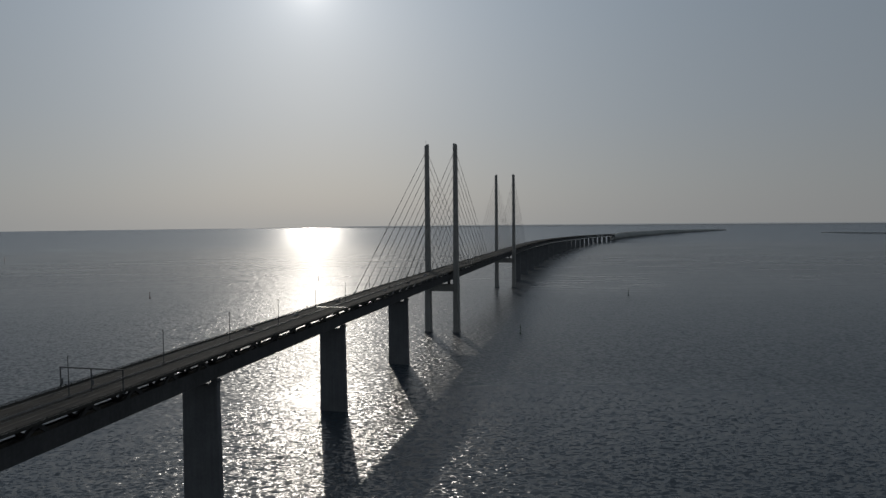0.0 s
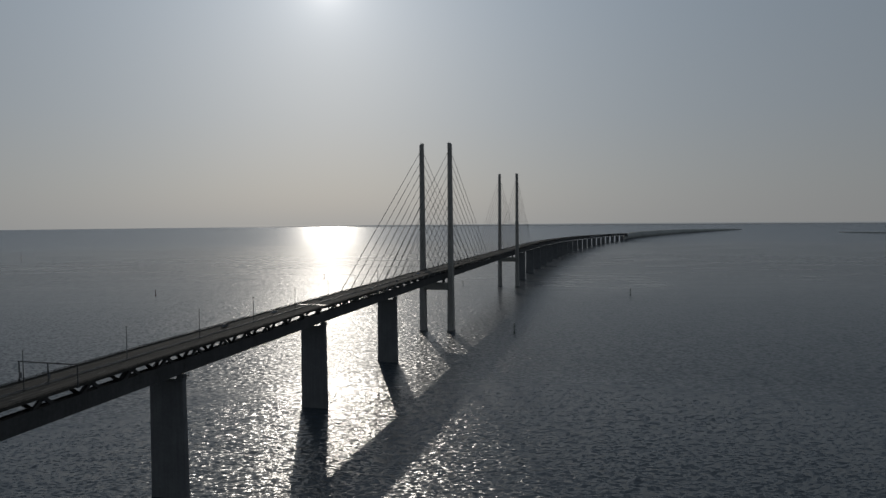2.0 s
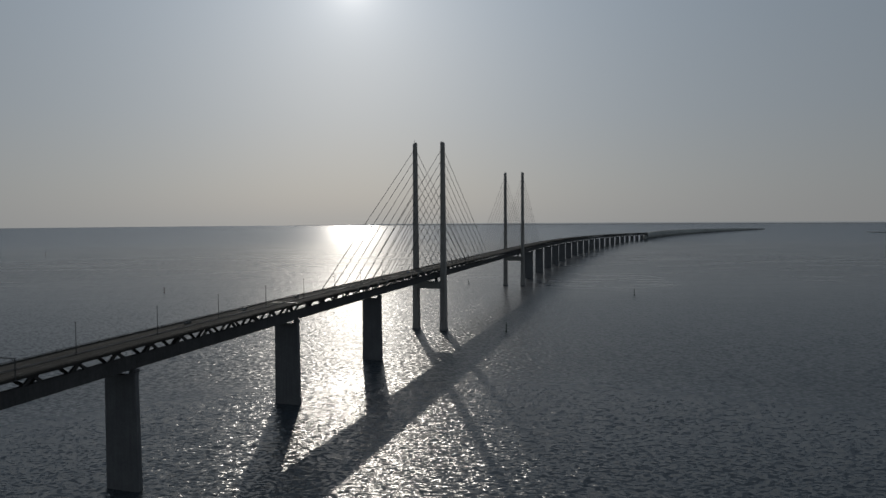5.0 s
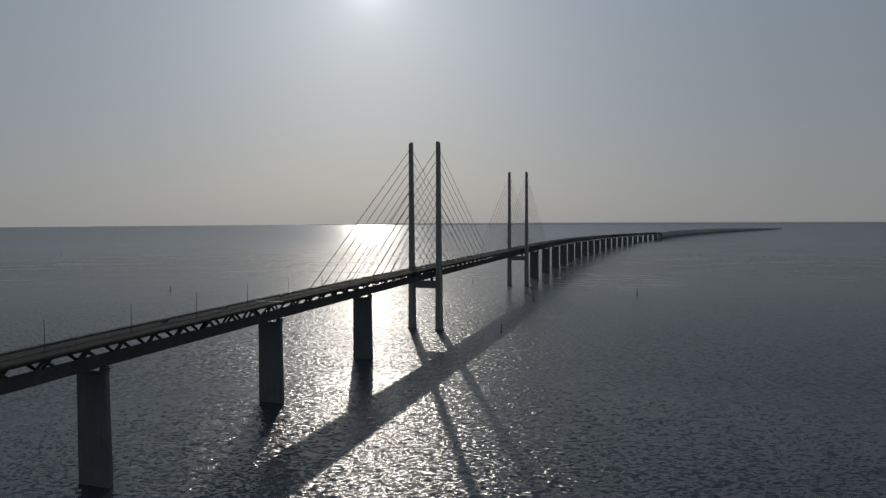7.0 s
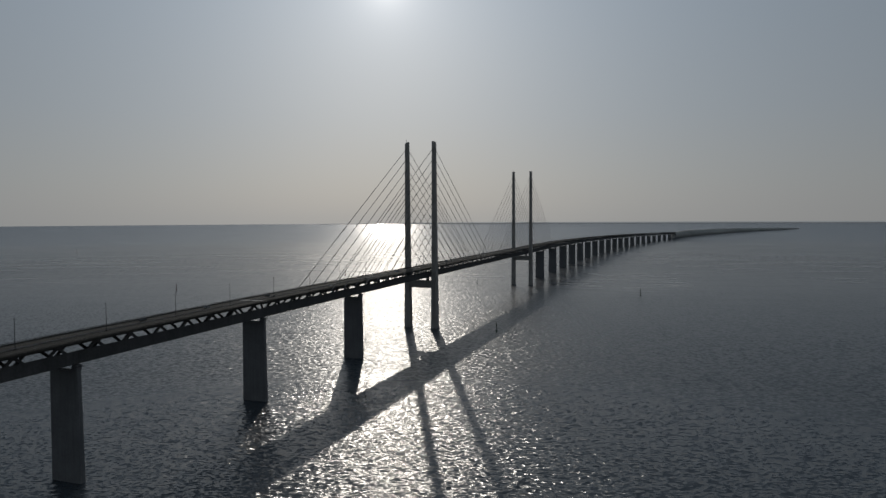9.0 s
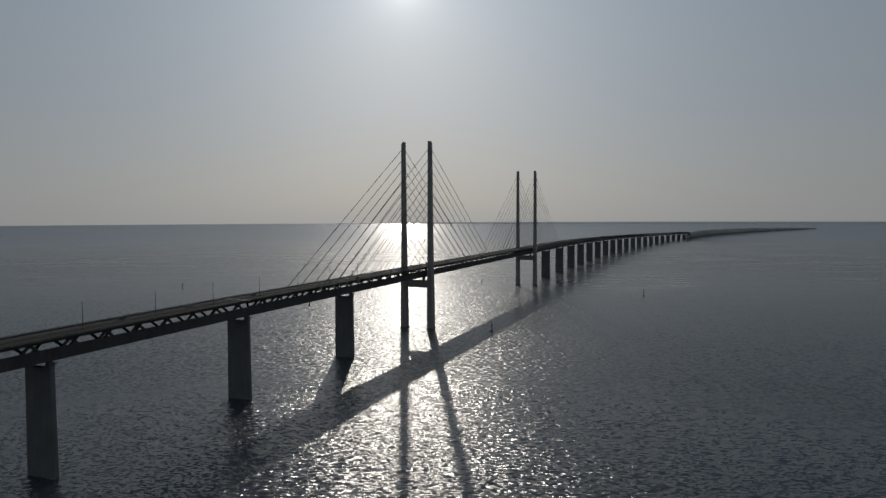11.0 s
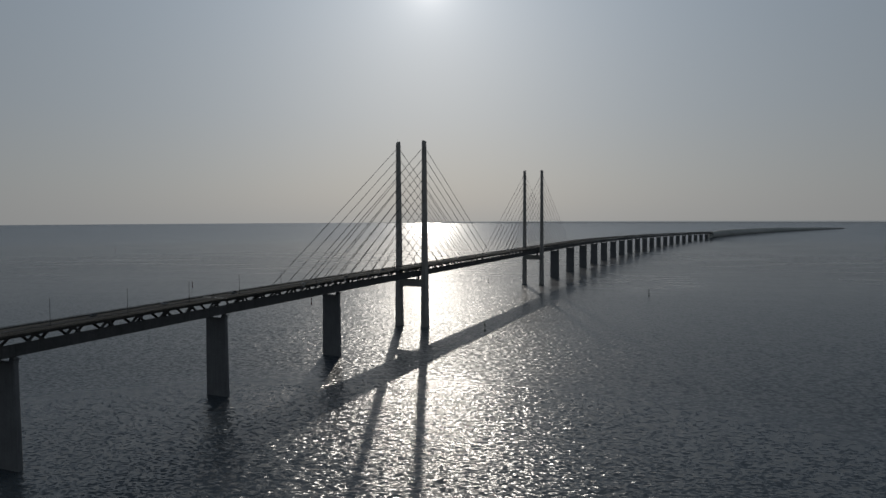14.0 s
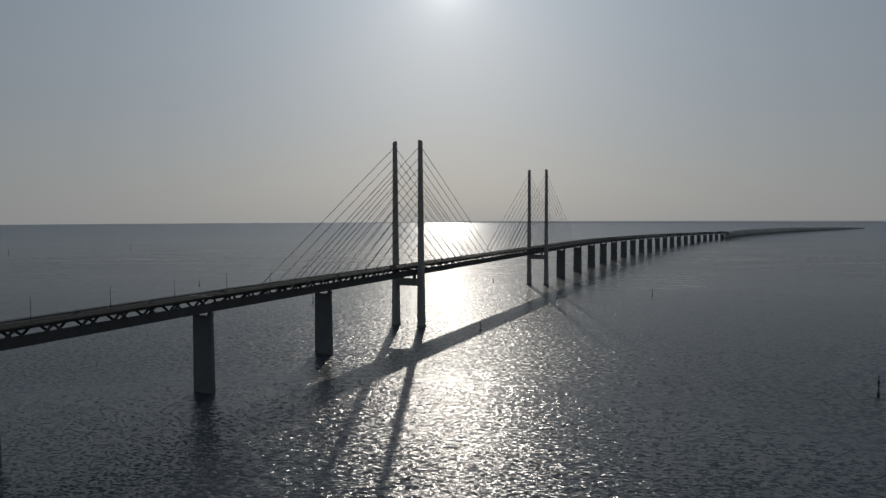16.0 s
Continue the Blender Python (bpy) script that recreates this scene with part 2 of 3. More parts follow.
def part(name, shape, mat, parent, label="", smooth=False):
    ob = new(name, shape if isinstance(shape, bpy.types.Mesh) else shape.mesh(name, mat, smooth))
    ob.parent = parent
    return tagged(ob, label=label)


def thing(name, label, category, group="", kind="", place=(0, 0, 0)):
    ob = new(name)
    ob.empty_display_size = 2.0
    ob.location = place
    return tagged(ob, label, category, group, kind)


# ---- the line of the bridge ----
EYE_PLAN, EYE_Z, KNEE, FLAT_END = Vector((250.0, -665.0)), 120.0, 3600.0, 17500.0


def drawn_in(x, y):
    r = (Vector((x, y)) - EYE_PLAN).length
    return 1.0 if r <= KNEE else (KNEE + 1350.0 * (1 - KNEE / r)) / r


def far(x, y, z=0.0):
    """Draws in what lies beyond KNEE metres, so that 17 km of sea end at a horizon 4.7 km off."""
    d, k = Vector((x, y)) - EYE_PLAN, drawn_in(x, y)
    return EYE_PLAN.x + d.x * k, EYE_PLAN.y + d.y * k, EYE_Z + (z - EYE_Z) * k


BEND, RADIUS, MID = 1000.0, 12500.0, 245.0


def line(s):
    """Plan place and heading (radians towards +x) of the bridge's middle at s metres past the first pylon."""
    if s <= BEND:
        return 0.0, s, 0.0
    a = (s - BEND) / RADIUS
    return RADIUS * (1 - math.cos(a)), BEND + RADIUS * math.sin(a), a


def road(s):
    """Height of the road above the water."""
    u = (abs(s - MID) - 620.0) / 80.0
    return 66.9 - 0.0129 * 80.0 * (math.log1p(math.exp(-abs(u))) + max(u, 0.0))


def span_pose(s0, s1):
    (x0, y0, _), (x1, y1, _) = line(s0), line(s1)
    a, b = Vector(far(x0, y0, road(s0))), Vector(far(x1, y1, road(s1)))
    flat = math.hypot(b.x - a.x, b.y - a.y)
    m = pose(a.x, a.y, a.z, math.degrees(math.atan2(b.z - a.z, flat)), 0, -math.degrees(math.atan2(b.x - a.x, b.y - a.y)))
    return m @ Matrix.Diagonal((drawn_in(x0, y0), (b - a).length / (s1 - s0), drawn_in(x0, y0), 1.0))


# ---- the sea ----
def build_sea():
    radii = [0.0, 150, 400, 800, 1400, 2200, 3000, 3600, 3800, 4050, 4400, 4800, 5400, 6200, 7400, 9000, 11500, 14000, FLAT_END]
    seg, sh = 144, Shape()
    sh.v.append((EYE_PLAN.x, EYE_PLAN.y, 0.0))
    for r in radii[1:]:
        for j in range(seg):
            a = 2 * math.pi * j / seg
            sh.v.append(far(EYE_PLAN.x + r * math.sin(a), EYE_PLAN.y + r * math.cos(a)))
    for j in range(seg):
        sh.f.append((0, 1 + (j + 1) % seg, 1 + j))
        for i in range(len(radii) - 2):
            a, b = 1 + i * seg + j, 1 + i * seg + (j + 1) % seg
            sh.f.append((a, b, b + seg, a + seg))
    ob = new("water", sh.mesh("water", WATER, True))
    if ob.data.polygons[0].normal.z < 0:
        ob.data.flip_normals()
    return tagged(ob, "dark rippled sea water glittering under a low sun", "sea", kind="structure")


build_sea()


def ridge(name, points, label, category, mat, seed):
    """Low land along plan points not yet drawn in (x, y, height, half width), set to fit the camera's view: a rounded
    bank with an uneven top.
    """
    rng, rings = random.Random(seed), []
    for i in range(len(points) - 1):
        a, b = points[i], points[i + 1]
        steps = max(2, int(math.hypot(b[0] - a[0], b[1] - a[1]) / 60))
        for k in range(steps + (i == len(points) - 2)):
            f = k / steps
            p = [a[j] + (b[j] - a[j]) * f for j in range(4)]
            d = Vector((b[0] - a[0], b[1] - a[1])).normalized()
            n = Vector((d.y, -d.x))
            h, wd = p[2] * rng.uniform(0.93, 1.05), p[3] * rng.uniform(0.95, 1.05)
            rings.append([far(p[0] + n.x * wd * o, p[1] + n.y * wd * o, z) for o, z in ((1, -1.5), (0.8, h * 0.45), (0.45, h * 0.95), (0.1, h), (-0.35, h * 0.9), (-0.8, h * 0.5), (-1, -1.5))])
    ob = new(name, Shape().loft(rings).mesh(name, mat, True))
    return tagged(ob, label, category, kind="structure")


def island_points():
    pts = []
    for s, h, wd in ((3300, 0, 4), (3380, 8, 9), (3440, 22, 16), (3520, 27, 24), (3640, 29, 36), (3800, 30, 55), (4150, 31, 85), (4600, 30, 105), (5300, 27, 115), (6000, 21, 105), (6600, 15, 85), (7000, 7, 45)):
        x, y, a = line(s)
        pts.append((x + 14 - wd * 1.15, y, h, wd))
    return pts


ridge("island", island_points(), "long low dark scrubby island at the bridge's far end", "island", SCRUB, 3)
ridge("reef", [(1880, 5180, 3, 20), (1990, 5040, 6, 45), (2200, 4760, 6, 50), (2420, 4480, 5, 40), (2560, 4300, 3, 20)], "thin dark low reef lying far out in the sea", "reef", SCRUB, 8)
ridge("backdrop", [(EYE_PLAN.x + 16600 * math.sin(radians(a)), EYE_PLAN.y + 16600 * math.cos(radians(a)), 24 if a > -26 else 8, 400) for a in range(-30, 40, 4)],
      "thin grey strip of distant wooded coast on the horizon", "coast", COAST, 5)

# ---- pylons ----
LEG_X = 15.6


def leg_ring(z, wide, deep, c):
    x, y = wide / 2, deep / 2
    return [(-x + c, -y, z), (x - c, -y, z), (x, -y + c, z), (x, y - c, z), (x - c, y, z), (-x + c, y, z), (-x, y - c, z), (-x, -y + c, z)]


ANCHORS = [44.0 + 20.0 * k for k in range(10)]      # along the deck, from the pylon
CABLE_SLOPE = 0.5688


def leg_mesh(flip):
    rings = [leg_ring(z, wd, dp, c) for z, wd, dp, c in ((-6, 6.7, 9.1, 0.5), (30, 6.2, 8.2, 0.5), (64, 5.8, 7.2, 0.5), (64.4, 5.5, 6.9, 0.6), (120, 5.05, 5.4, 0.6), (172, 4.65, 4.2, 0.6), (201.4, 4.35, 3.6, 0.6), (202.6, 4.1, 3.3, 0.9), (203.4, 3.0, 2.4, 0.7))]
    for r in rings[-2:]:
        for i, (x, y, z) in enumerate(r):
            r[i] = (x - 0.35 * flip, y, z - (0.5 if x * flip > 0.5 else 0.0))
    sh = Shape().loft(rings)
    return sh.mesh("leg", CONCRETE)


def pylon(y, mast_side):
    top = thing("pylon", "tall grey concrete bridge pylon with two free-standing tapering legs", "bridge pylon", "cable-stay pylons", place=(0, y, 0))
    for side in (-1, 1):
        leg = part("leg", leg_mesh(side), CONCRETE, top)
        leg.location = (side * LEG_X, 0, 0)
        block = Shape().box(-0.75, 0.75, -0.45, 0.45, -1.1, 1.1, 0.15).mesh("cable_anchor", CONCRETE)
        for a in ANCHORS:
            z = 69.2 + CABLE_SLOPE * a
            deep = 6.9 + (z - 64.4) * (3.6 - 6.9) / 137
            for d in (-1, 1):
                an = part("cable_anchor", block, CONCRETE, leg)
                an.location = (0, d * deep / 2, z - 0.9)
        collar = Shape().box(-3.7, 3.7, -5.0, 5.0, -3.0, 1.6, 0.7)
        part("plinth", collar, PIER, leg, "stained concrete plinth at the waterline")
    beam = Shape()
    x = LEG_X - 2.85
    beam.loft([[(sx, -dp + 0.4, 45.2), (sx, dp - 0.4, 45.2), (sx, dp, 45.7), (sx, dp, 52.9), (sx, -dp, 52.9), (sx, -dp, 45.7)] for sx, dp in ((-x, 3.2), (-x * 0.8, 3.0), (x * 0.8, 3.0), (x, 3.2))])
    part("crossbeam", beam, CONCRETE, top)
    for sx in (-7.5, 7.5):
        part("bearing", Shape().box(sx - 1.3, sx + 1.3, -1.6, 1.6, 52.8, 56.37, 0.2), STEEL, top, "dark steel bearing under the girder")
    part("mast", Shape().tube([(mast_side * LEG_X - 0.6, 0, 203), (mast_side * LEG_X - 0.6, 0, 206.4)], [0.16, 0.1]), GALV, top, "thin metal mast on the leg's top")
    return top


pylon(0.0, -1)
pylon(490.0, -1)

# ---- piers ----


def pier_mesh(h):
    """A hollow wall pier, tapered upwards, its head cut out between the two bearings."""
    def ring(z, wd, dp, c=0.35):
        return [(x, y, z) for x, y, _ in leg_ring(0, wd * 2, dp * 2, c)]
    return Shape().loft([ring(-6, 8.95, 1.55), ring(0, 8.9, 1.5), ring(h - 3.5, 8.5, 1.25), ring(h - 3.3, 8.6, 1.32), ring(h - 3.0, 8.6, 1.32)]).mesh("shaft", PIER)


def pier(s):
    x, y, a = line(s)
    h = road(s) - 10.52
    p = thing("bridge_pier", "broad grey concrete wall pier rising from the sea under the girder", "bridge pier", "bridge piers", place=far(x, y))
    p.rotation_euler, p.scale = (0, 0, -a), [drawn_in(x, y)] * 3
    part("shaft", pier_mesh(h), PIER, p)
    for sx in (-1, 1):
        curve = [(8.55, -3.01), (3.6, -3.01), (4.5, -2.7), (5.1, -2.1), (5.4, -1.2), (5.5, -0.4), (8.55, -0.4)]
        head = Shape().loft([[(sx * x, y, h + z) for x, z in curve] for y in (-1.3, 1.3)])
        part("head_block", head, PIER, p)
        part("bearing", Shape().box(sx * 6.6 - 0.8, sx * 6.6 + 0.8, -1.0, 1.0, h - 0.45, h + 0.02, 0.1), STEEL, p, "dark steel bearing under the girder")
        deck = part("inspection_platform", Shape().box(min(sx * 8.4, sx * 9.5), max(sx * 8.4, sx * 9.5), -1.9, 1.9, h - 1.35, h - 1.15), STEEL, p, "narrow steel inspection platform")
        part("guard_rail", Shape().box(sx * 9.45 - 0.04, sx * 9.45 + 0.04, -1.9, 1.9, h - 0.3, h - 0.2).box(sx * 9.45 - 0.04, sx * 9.45 + 0.04, -1.9, -1.8, h - 1.2, h - 0.2).box(sx * 9.45 - 0.04, sx * 9.45 + 0.04, 1.8, 1.9, h - 1.2, h - 0.2), GALV, deck)
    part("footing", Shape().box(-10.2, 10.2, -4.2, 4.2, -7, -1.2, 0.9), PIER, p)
    return p


EAST = [-160.0, -301.0] + [-301.0 - 142.8 * k for k in range(1, 5)]
WEST = [650.0, 791.0] + [791.0 + 140.0 * k for k in range(1, 20)]
for s in EAST + WEST:
    pier(s)

# ---- girder spans ----
TRUSS_X, TOP_Z, LOW_Z = 7.5, -1.45, -9.7


def diagonal_mesh(dy, wide=0.9):
    return Shape().beam((0, 0, LOW_Z), (0, dy, TOP_Z), wide, 1.2).mesh("diagonal", TRUSS)


def span(length, low_nodes, members, outriggers=(), chord_z=-1.75, joint=None, wall_z=-4.4):
    """One span with its far end at local y = length. low_nodes: y of the lower joints; members: (from lower joint, to upper joint) along y."""
    g = thing("bridge_span", "dark two-deck steel truss girder carrying a concrete motorway slab", "bridge span", "bridge spans")
    L = length - 0.12
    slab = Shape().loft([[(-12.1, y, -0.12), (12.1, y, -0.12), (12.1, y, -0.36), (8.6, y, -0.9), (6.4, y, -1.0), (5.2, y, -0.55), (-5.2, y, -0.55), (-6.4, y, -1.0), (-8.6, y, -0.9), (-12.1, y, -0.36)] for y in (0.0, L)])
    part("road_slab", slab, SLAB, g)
    for side in (-1, 1):
        lo, hi = sorted((side * 0.75, side * 11.55))
        lane = part("carriageway", Shape().box(lo, hi, 0, L, -0.119, 0.0), ASPHALT, g, "worn grey asphalt carriageway")
        for x in (1.15, 10.2):
            part("edge_line", Shape().box(side * x - 0.1, side * x + 0.1, 0, L, -0.01, 0.006), PAINT, lane, "white edge line")
        dashes = Shape()
        for k in range(int(L / 12)):
            dashes.box(side * 4.9 - 0.09, side * 4.9 + 0.09, 12 * k + 2, 12 * k + 6, -0.01, 0.006)
            dashes.box(side * 8.3 - 0.09, side * 8.3 + 0.09, 12 * k + 2, 12 * k + 6, -0.01, 0.006)
        tagged(part("lane_line", dashes, PAINT, lane, "white broken lane lines"), kind="stuff")
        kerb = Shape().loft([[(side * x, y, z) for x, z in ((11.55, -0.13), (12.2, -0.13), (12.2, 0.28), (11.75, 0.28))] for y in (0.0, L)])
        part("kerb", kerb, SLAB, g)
        rail = Shape()
        k = 0
        while k * 2.5 < L:
            rail.box(side * 11.95 - 0.05, side * 11.95 + 0.05, k * 2.5 + 0.3, k * 2.5 + 0.42, 0.27, 1.12 if k % 4 else 1.5)
            k += 1
        for z, t in ((1.12, 0.06), (0.86, 0.05)):
            rail.box(side * 11.95 - 0.07, side * 11.95 + 0.07, 0, L, z - t, z + t)
        rail.box(side * 11.95 - 0.03, side * 11.95 + 0.03, 0, L, 0.3, 0.62)
        part("railing", rail, RAILING, g, "dull grey steel parapet with close-set infill")
        chord = Shape().box(side * TRUSS_X - 0.5, side * TRUSS_X + 0.5, 0, L, chord_z, -0.88)
        part("upper_chord", chord, TRUSS, g)
        part("lower_chord", Shape().box(side * TRUSS_X - 0.5, side * TRUSS_X + 0.5, 0, L, -10.5, -9.2), STEEL, g)
        top = wall_z if side > 0 else -8.5      # the wall on the camera's side is raised to fit the view
        wall = Shape().loft([[(side * x, y, z) for x, z in ((8.02, -10.45), (8.3, -10.4), (8.3, top - 0.05), (8.15, top), (8.02, top))] for y in (0.0, L)])
        part("side_wall", wall, STEEL, g, "dark side wall along the railway deck")
        for ya, yb in members:
            d = part("diagonal", SHARED.setdefault(round(yb - ya, 2), diagonal_mesh(yb - ya)), TRUSS, g)
            d.location = (side * TRUSS_X, ya, 0)
        for y in sorted({round(yb, 2) for _, yb in members}):
            plate = Shape().loft([[(x, dy, z) for dy, z in ((-2.0, 0.0), (2.0, 0.0), (1.0, -0.95), (-1.0, -0.95))] for x in (-0.4, 0.4)])
            gusset = part("gusset", SHARED.setdefault("gusset", plate.mesh("gusset", TRUSS)), TRUSS, g)
            gusset.location = (side * TRUSS_X, y, chord_z + 0.02)
    part("railway_deck", Shape().loft([[(-6.95, y, -9.3), (6.95, y, -9.3), (6.95, y, -9.75), (2, y, -10.3), (-2, y, -10.3), (-6.95, y, -9.75)] for y in (0.0, L)]), BALLAST, g, "dark ballasted railway deck between the trusses")
    barrier = Shape()
    for x in (-0.45, 0.45):
        barrier.loft([[(x - 0.07, y, 0.55), (x + 0.07, y, 0.55), (x + 0.07, y, 0.78), (x - 0.07, y, 0.78)] for y in (0.0, L)])
        k = 0
        while k * 4 < L:
            barrier.box(x - 0.06, x + 0.06, k * 4 + 0.5, k * 4 + 0.62, -0.13, 0.56)
            k += 1
    part("median_barrier", barrier, GALV, g, "double steel crash barrier along the median")
    for y in low_nodes:
        b = part("floor_beam", SHARED.setdefault("floor", Shape().box(-7.0, 7.0, -0.4, 0.4, -10.45, -9.5).mesh("floor_beam", STEEL)), STEEL, g)
        b.location = (0, min(max(y, 0.5), L - 0.5), 0)
    if joint is not None:
        part("expansion_joint", Shape().box(-11.5, 11.5, joint - 0.7, joint + 0.7, -0.02, 0.01), JOINT, g, "bright worn steel expansion joint across the road")
    for y in outriggers:
        for side in (-1, 1):
            o = Shape().loft([[(side * x, y - 0.45, z) for x, z in ((8.0, -1.9), (8.0, -1.05), (15.7, -0.75), (15.7, -1.5))], [(side * x, y + 0.45, z) for x, z in ((8.0, -1.9), (8.0, -1.05), (15.7, -0.75), (15.7, -1.5))]])
            part("outrigger", o, STEEL, g, "dark steel bracket holding a stay cable")
    return g


SHARED = {}


def warren(length, panels):
    step = length / panels
    low = [k * step for k in range(panels + 1)]
    return low, [(low[k], low[k] + step / 2) for k in range(panels)] + [(low[k + 1], low[k] + step / 2) for k in range(panels)]


# the approaches: one span on each side of the high bridge, then its copies
for ends in ([(EAST[i + 1], EAST[i]) for i in range(1, len(EAST) - 1)], [(WEST[i], WEST[i + 1]) for i in range(1, len(WEST) - 1)]):
    master = None
    for s0, s1 in ends:
        if master is None:
            low, members = warren(s1 - s0, 7)
            master = span(s1 - s0, low, members)
            master.matrix_basis = span_pose(s0, s1)
        else:
            copy_thing(master, span_pose(s0, s1))


def stayed(s0, s1):
    """A span of the cable-stayed part: upper joints at the cables, the long members in line with them."""
    low, mem, out = [], [], []
    for pylon_s, sign in ((0.0, -1), (0.0, 1), (490.0, -1), (490.0, 1)):
        for k in range(-1, 17):
            if pylon_s == 0.0 and sign > 0 and k > 10 or pylon_s == 490.0 and sign < 0 and k > 10:
                continue
            top, bottom, prev = [pylon_s + sign * (4.0 + 20.0 * k + e) for e in (0, 16, -4)]
            if s0 <= bottom <= s1 and s0 <= top <= s1:
                mem.append((bottom - s0, top - s0))
            if s0 <= top <= s1 and s0 <= prev <= s1:
                mem.append((prev - s0, top - s0))
            if s0 - 1 <= bottom <= s1 + 1:
                low.append(bottom - s0)
            if top - pylon_s in [sign * a for a in ANCHORS] and s0 < top < s1:
                out.append(top - s0)
    g = span(s1 - s0, sorted(set(low)), mem, out, -2.15, 0.75 if s0 == -301.0 else s1 - s0 - 0.9 if s1 == 791.0 else None, -3.9)
    g.matrix_basis = span_pose(s0, s1)


for s0, s1 in ((-301.0, -160.0), (-160.0, 0.0), (0.0, 490.0), (490.0, 650.0), (650.0, 791.0)):
    stayed(s0, s1)

# ---- stay cables ----


def cable(pylon_s, sign, side, a):
    s = pylon_s + sign * a
    z0 = road(s) - 0.9
    z1 = 69.2 + CABLE_SLOPE * a
    deep = 6.9 + (z1 - 64.4) * (3.6 - 6.9) / 137
    lower = Vector((side * 15.0, s, z0))
    upper = Vector((side * LEG_X, pylon_s + sign * (deep / 2 + 0.4), z1 - 0.9))
    c = thing("stay_cable", "straight dark stay cable of two parallel strands", "stay cable", "stay cables", place=tuple(lower))
    way = upper - lower
    for dz in (-0.22, 0.22):
        part("strand", Shape().tube([(0, 0, dz), tuple(way + Vector((0, 0, dz)))], [0.14, 0.14], 6), CABLE, c)
    foot = way.normalized()
    part("damper", Shape().tube([tuple(foot * 1.2), tuple(foot * 4.2)], [0.42, 0.36], 8), GALV, c, "grey steel tube round the cable's foot")
    for f in ((0.345,) if a > 210 else (0.295,) if a > 190 else ()):
        part("clamp", Shape().tube([tuple(way * f - foot * 0.8), tuple(way * f + foot * 0.8)], [0.55, 0.55], 8), CABLE, c)


for pylon_s in (0.0, 490.0):
    for sign in (-1, 1):
        for side in (-1, 1):
            for a in ANCHORS:
                cable(pylon_s, sign, side, a)

# ---- on the deck ----


def lamp_post():
    p = thing("road_lamp", "slim grey steel lamp post standing on the motorway's median", "street lamp", "lamps along the median")
    part("foot", Shape().box(-0.3, 0.3, -0.3, 0.3, -0.15, 0.5, 0.08), SLAB, p)
    part("pole", Shape().tube([(0, 0, 0.4), (0, 0, 6), (0, 0, 13.1)], [0.18, 0.15, 0.11]), POLE, p)
    cap = part("lantern", Shape().tube([(0, 0, 13.0), (0, 0, 13.25), (0, 0, 13.5)], [0.13, 0.24, 0.16]), POLE, p)
    part("lightning_rod", Shape().tube([(0, 0, 13.45), (0, 0, 14.0)], [0.04, 0.03], 6), GALV, cap)
    return p


first = None
for k in range(-9, 20):
    s = -419.7 + 47.5 * k
    m = pose(-0.5, s, road(s))
    if first is None:
        first = lamp_post()
        first.matrix_basis = m
    else:
        copy_thing(first, m)


def gantry(s):
    g = thing("sign_gantry", "grey steel sign gantry spanning the whole motorway", "sign gantry", place=(0, s, road(s)))
    for x in (-12.3, 0.0, 12.3):
        foot = -0.13 if x == 0 else -0.5
        post = part("post", Shape().box(x - 0.17, x + 0.17, -0.17, 0.17, foot, 7.25, 0.05), POLE, g)
        part("base_plate", Shape().box(x - 0.4, x + 0.4, -0.4, 0.4, foot - 0.05, foot + 0.12), GALV, post)
    part("beam", Shape().box(-12.6, 12.6, -0.2, 0.2, 7.15, 7.5), POLE, g)
    part("control_box", Shape().box(-12.0, -11.5, -0.5, 0.3, 1.6, 3.5, 0.05), SIGN, g, "dark metal control cabinet")
    part("sign_panel", Shape().box(0.2, 0.75, -0.5, 0.3, 1.9, 3.6, 0.05), SIGN, g, "dark back of a sign panel")


gantry(-505.5)


def car_paint(name, c, rough=0.6):
    return surface(name, tuple(v * 0.85 for v in c), c, 1.5, rough, 0.0, gloss=0.12)


PAINTS = {"dark grey": car_paint("grey_car_paint", (0.08, 0.085, 0.09)), "white": car_paint("white_car_paint", (0.42, 0.42, 0.41)),
          "silver": car_paint("silver_car_paint", (0.22, 0.225, 0.23)), "blue": car_paint("blue_car_paint", (0.04, 0.08, 0.2))}


def wheel(parent, x, y, r=0.33, wide=0.22):
    wh = part("wheel", Shape().tube([(-wide / 2, 0, 0), (wide / 2, 0, 0)], [r, r], 14), RUBBER, parent)
    wh.location = (x, y, r)
    part("rim", Shape().tube([(-wide / 2 - 0.01, 0, 0), (wide / 2 + 0.01, 0, 0)], [r * 0.6, r * 0.6], 10), GALV, wh, "grey metal rim")


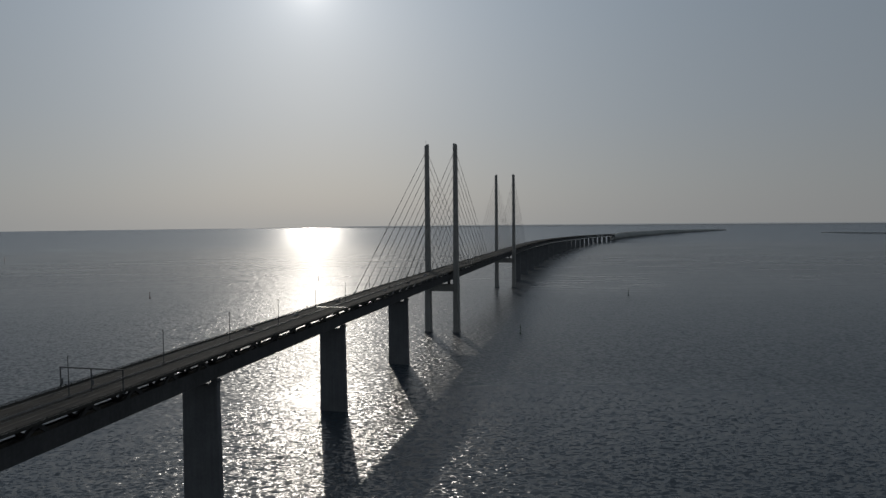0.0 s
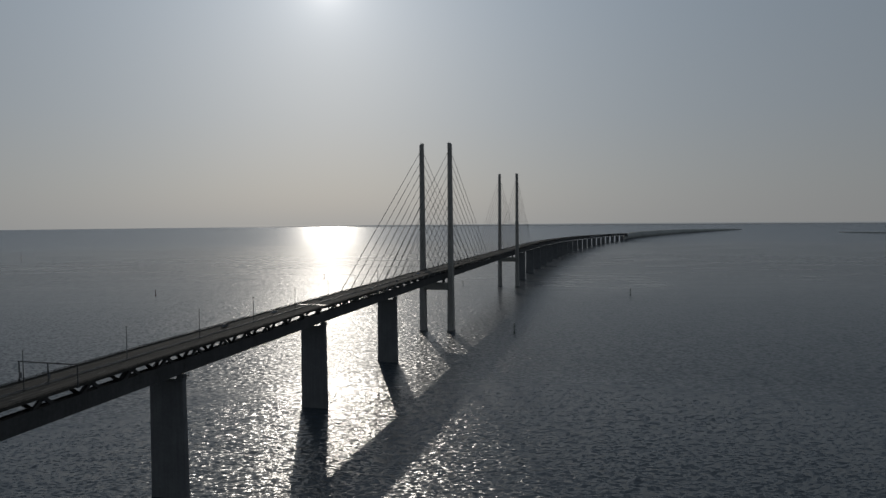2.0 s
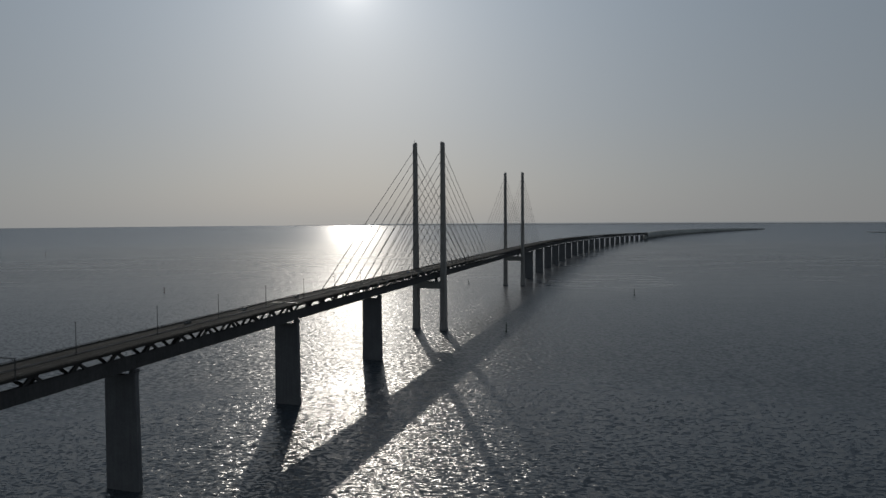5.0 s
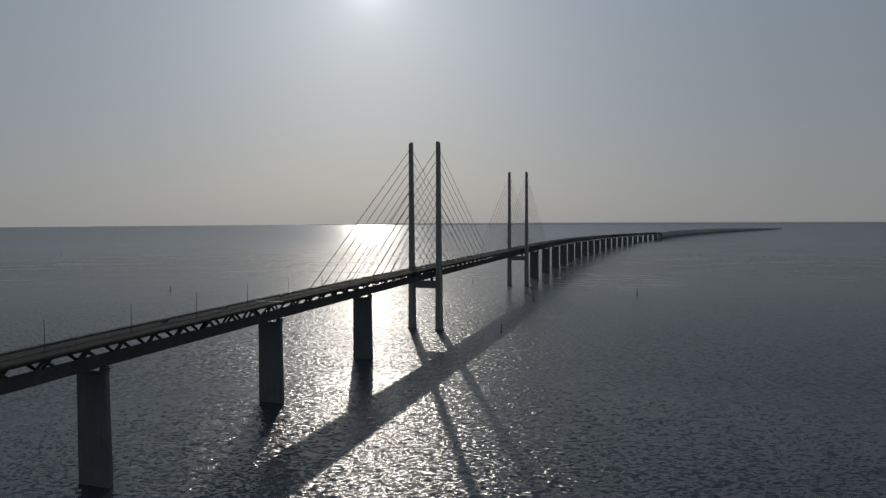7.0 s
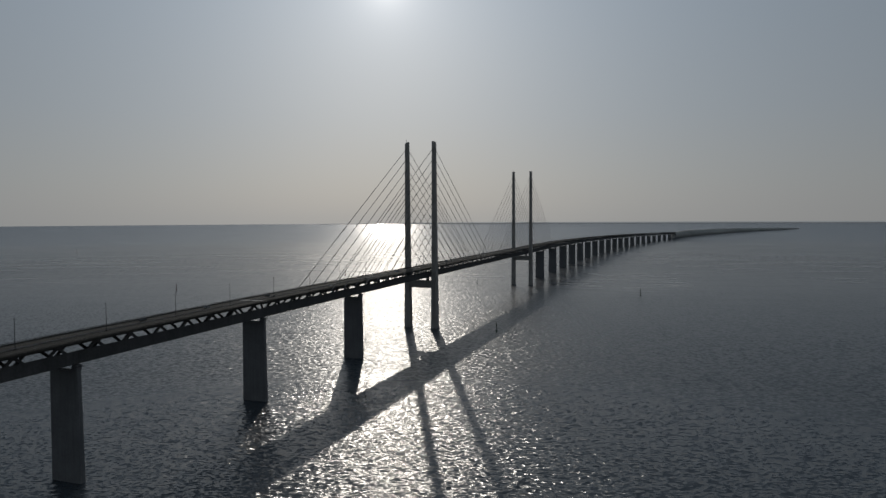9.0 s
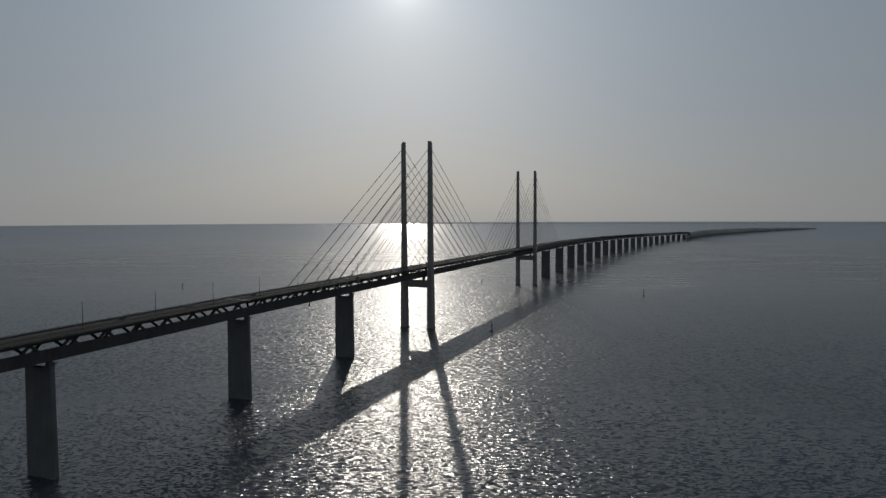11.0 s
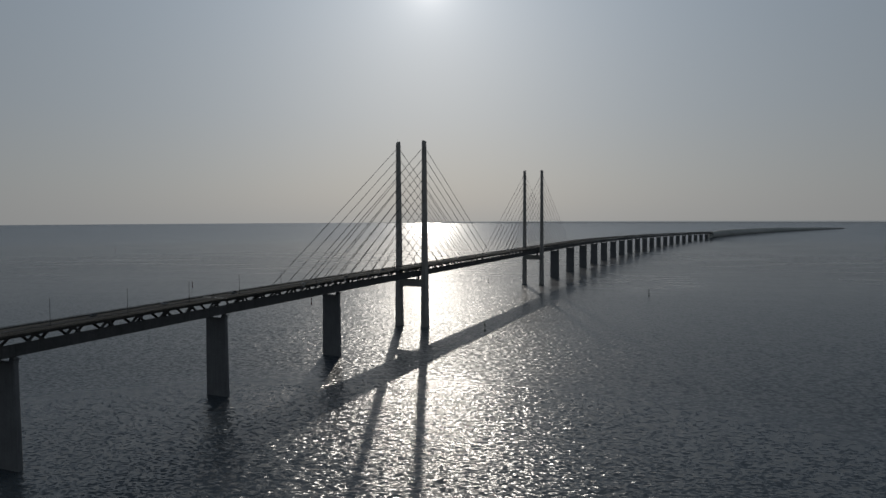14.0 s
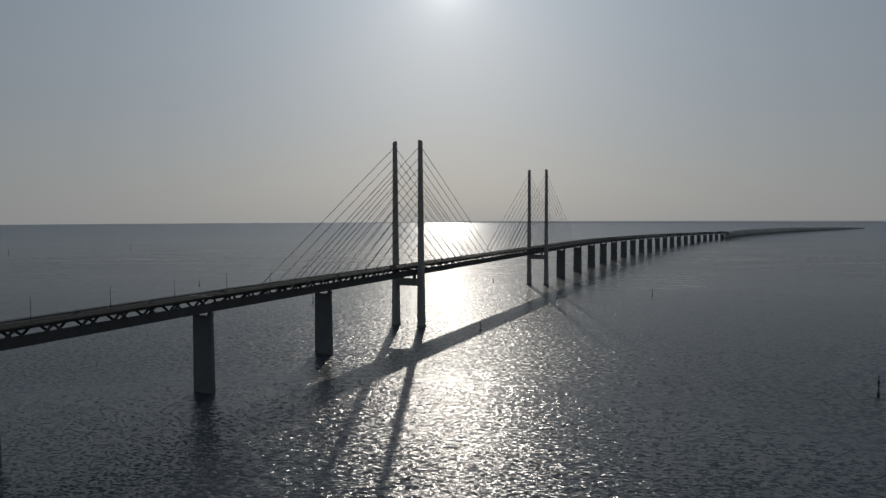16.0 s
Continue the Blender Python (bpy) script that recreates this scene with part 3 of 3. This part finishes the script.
def car(colour):
    c = thing("car", colour + " passenger car on the motorway lane", "car", "vehicles on the bridge")
    paint = PAINTS[colour]
    body = Shape().loft([[(x * wd, y, z) for x, z in ((-0.88, z0), (0.88, z0), (0.9, (z0 + z1) / 2), (0.8, z1), (-0.8, z1), (-0.9, (z0 + z1) / 2))]
                         for y, wd, z0, z1 in ((-2.2, 0.86, 0.38, 0.72), (-2.0, 1.0, 0.25, 0.95), (0.6, 1.0, 0.22, 0.98), (1.0, 1.0, 0.22, 0.94), (2.0, 0.95, 0.25, 0.8), (2.25, 0.82, 0.36, 0.62))])
    part("body", body, paint, c)
    cabin = Shape().loft([[(-wd, y, z0), (wd, y, z0), (wd * 0.82, y + e, z1), (-wd * 0.82, y + e, z1)] for y, e, wd, z0, z1 in ((-1.95, 0.45, 0.74, 0.9, 1.3), (-1.2, 0.0, 0.78, 0.9, 1.44), (0.1, 0.0, 0.78, 0.9, 1.46), (1.05, -0.75, 0.74, 0.9, 1.38))])
    part("window_band", cabin, GLASS, c, "dark glass")
    part("roof", Shape().box(-0.62, 0.62, -1.45, 0.25, 1.42, 1.5, 0.15), paint, c)
    for x in (-0.8, 0.8):
        for y in (-1.35, 1.38):
            wheel(c, x, y)
        part("headlight", Shape().box(x * 0.8 - 0.17, x * 0.8 + 0.17, 2.1, 2.24, 0.5, 0.64, 0.04), PAINT, c)
        part("tail_light", Shape().box(x * 0.8 - 0.16, x * 0.8 + 0.16, -2.21, -2.05, 0.6, 0.74, 0.04), BEACON_RED, c)
    return c


def drive(ob, s, x, north=True):
    ob.matrix_basis = pose(x, s, road(s) + 0.004, 0, 0, 0 if north else 180)


LANE_A, LANE_B = 3.1, 6.7
drive(car("dark grey"), -390, -LANE_B, False)
drive(car("silver"), -339, -LANE_B, False)
drive(car("dark grey"), -276, -LANE_B, False)
drive(car("white"), -205, LANE_A)
drive(car("dark grey"), -141, LANE_A)
drive(car("blue"), -60, -LANE_A, False)
drive(car("dark grey"), 92, -LANE_A, False)
drive(car("silver"), 210, LANE_B)

# ---- beacons in the water ----


def beacon(x, y, h, mat, words):
    """A drum at the waterline, a thin spar, a cage half-way up and a barred topmark."""
    b = thing("channel_beacon", words, "sea beacon", "beacons in the water", place=(x, y, 0))
    part("base", Shape().tube([(0, 0, -2), (0, 0, h * 0.1), (0, 0, h * 0.2), (0, 0, h * 0.24)], [0.95, 0.95, 0.8, 0.4], 12), mat, b)
    spar = part("spar", Shape().tube([(0, 0, h * 0.2), (0, 0, h * 0.6), (0, 0, h)], [0.42, 0.36, 0.16], 10), mat, b)
    part("platform", Shape().tube([(0, 0, h * 0.56), (0, 0, h * 0.58)], [0.9, 0.9], 10), GALV, spar)
    part("cage", Shape().tube([(0, 0, h * 0.58), (0, 0, h * 0.62), (0, 0, h * 0.74), (0, 0, h * 0.78)], [0.5, 0.75, 0.75, 0.45], 10), mat, spar)
    part("topmark", Shape().tube([(0, 0, h * 0.88), (0, 0, h * 0.91), (0, 0, h * 0.94)], [0.25, 0.6, 0.25], 10).box(-0.9, 0.9, -0.08, 0.08, h * 0.895, h * 0.915), mat, spar)


GREEN_WORDS, RED_WORDS = "slender dark green spar beacon standing in open water", "slender dark red spar beacon standing in open water"
for x, y, h, mat, words in ((84, 2, 11.5, BEACON_DARK, GREEN_WORDS), (209.5, 382, 12.5, BEACON_DARK, GREEN_WORDS), (-546, 238, 11, BEACON_RED, RED_WORDS), (-405, 583, 11, BEACON_RED, RED_WORDS),
                            (-85.5, 494, 9, BEACON_DARK, GREEN_WORDS), (-1800, 1140, 16, BEACON_RED, RED_WORDS), (-1990, 800, 16, BEACON_RED, RED_WORDS), (418, -128, 14.5, BEACON_DARK, GREEN_WORDS), (-215, 120, 12, BEACON_RED, RED_WORDS)):
    beacon(x, y, h, mat, words)
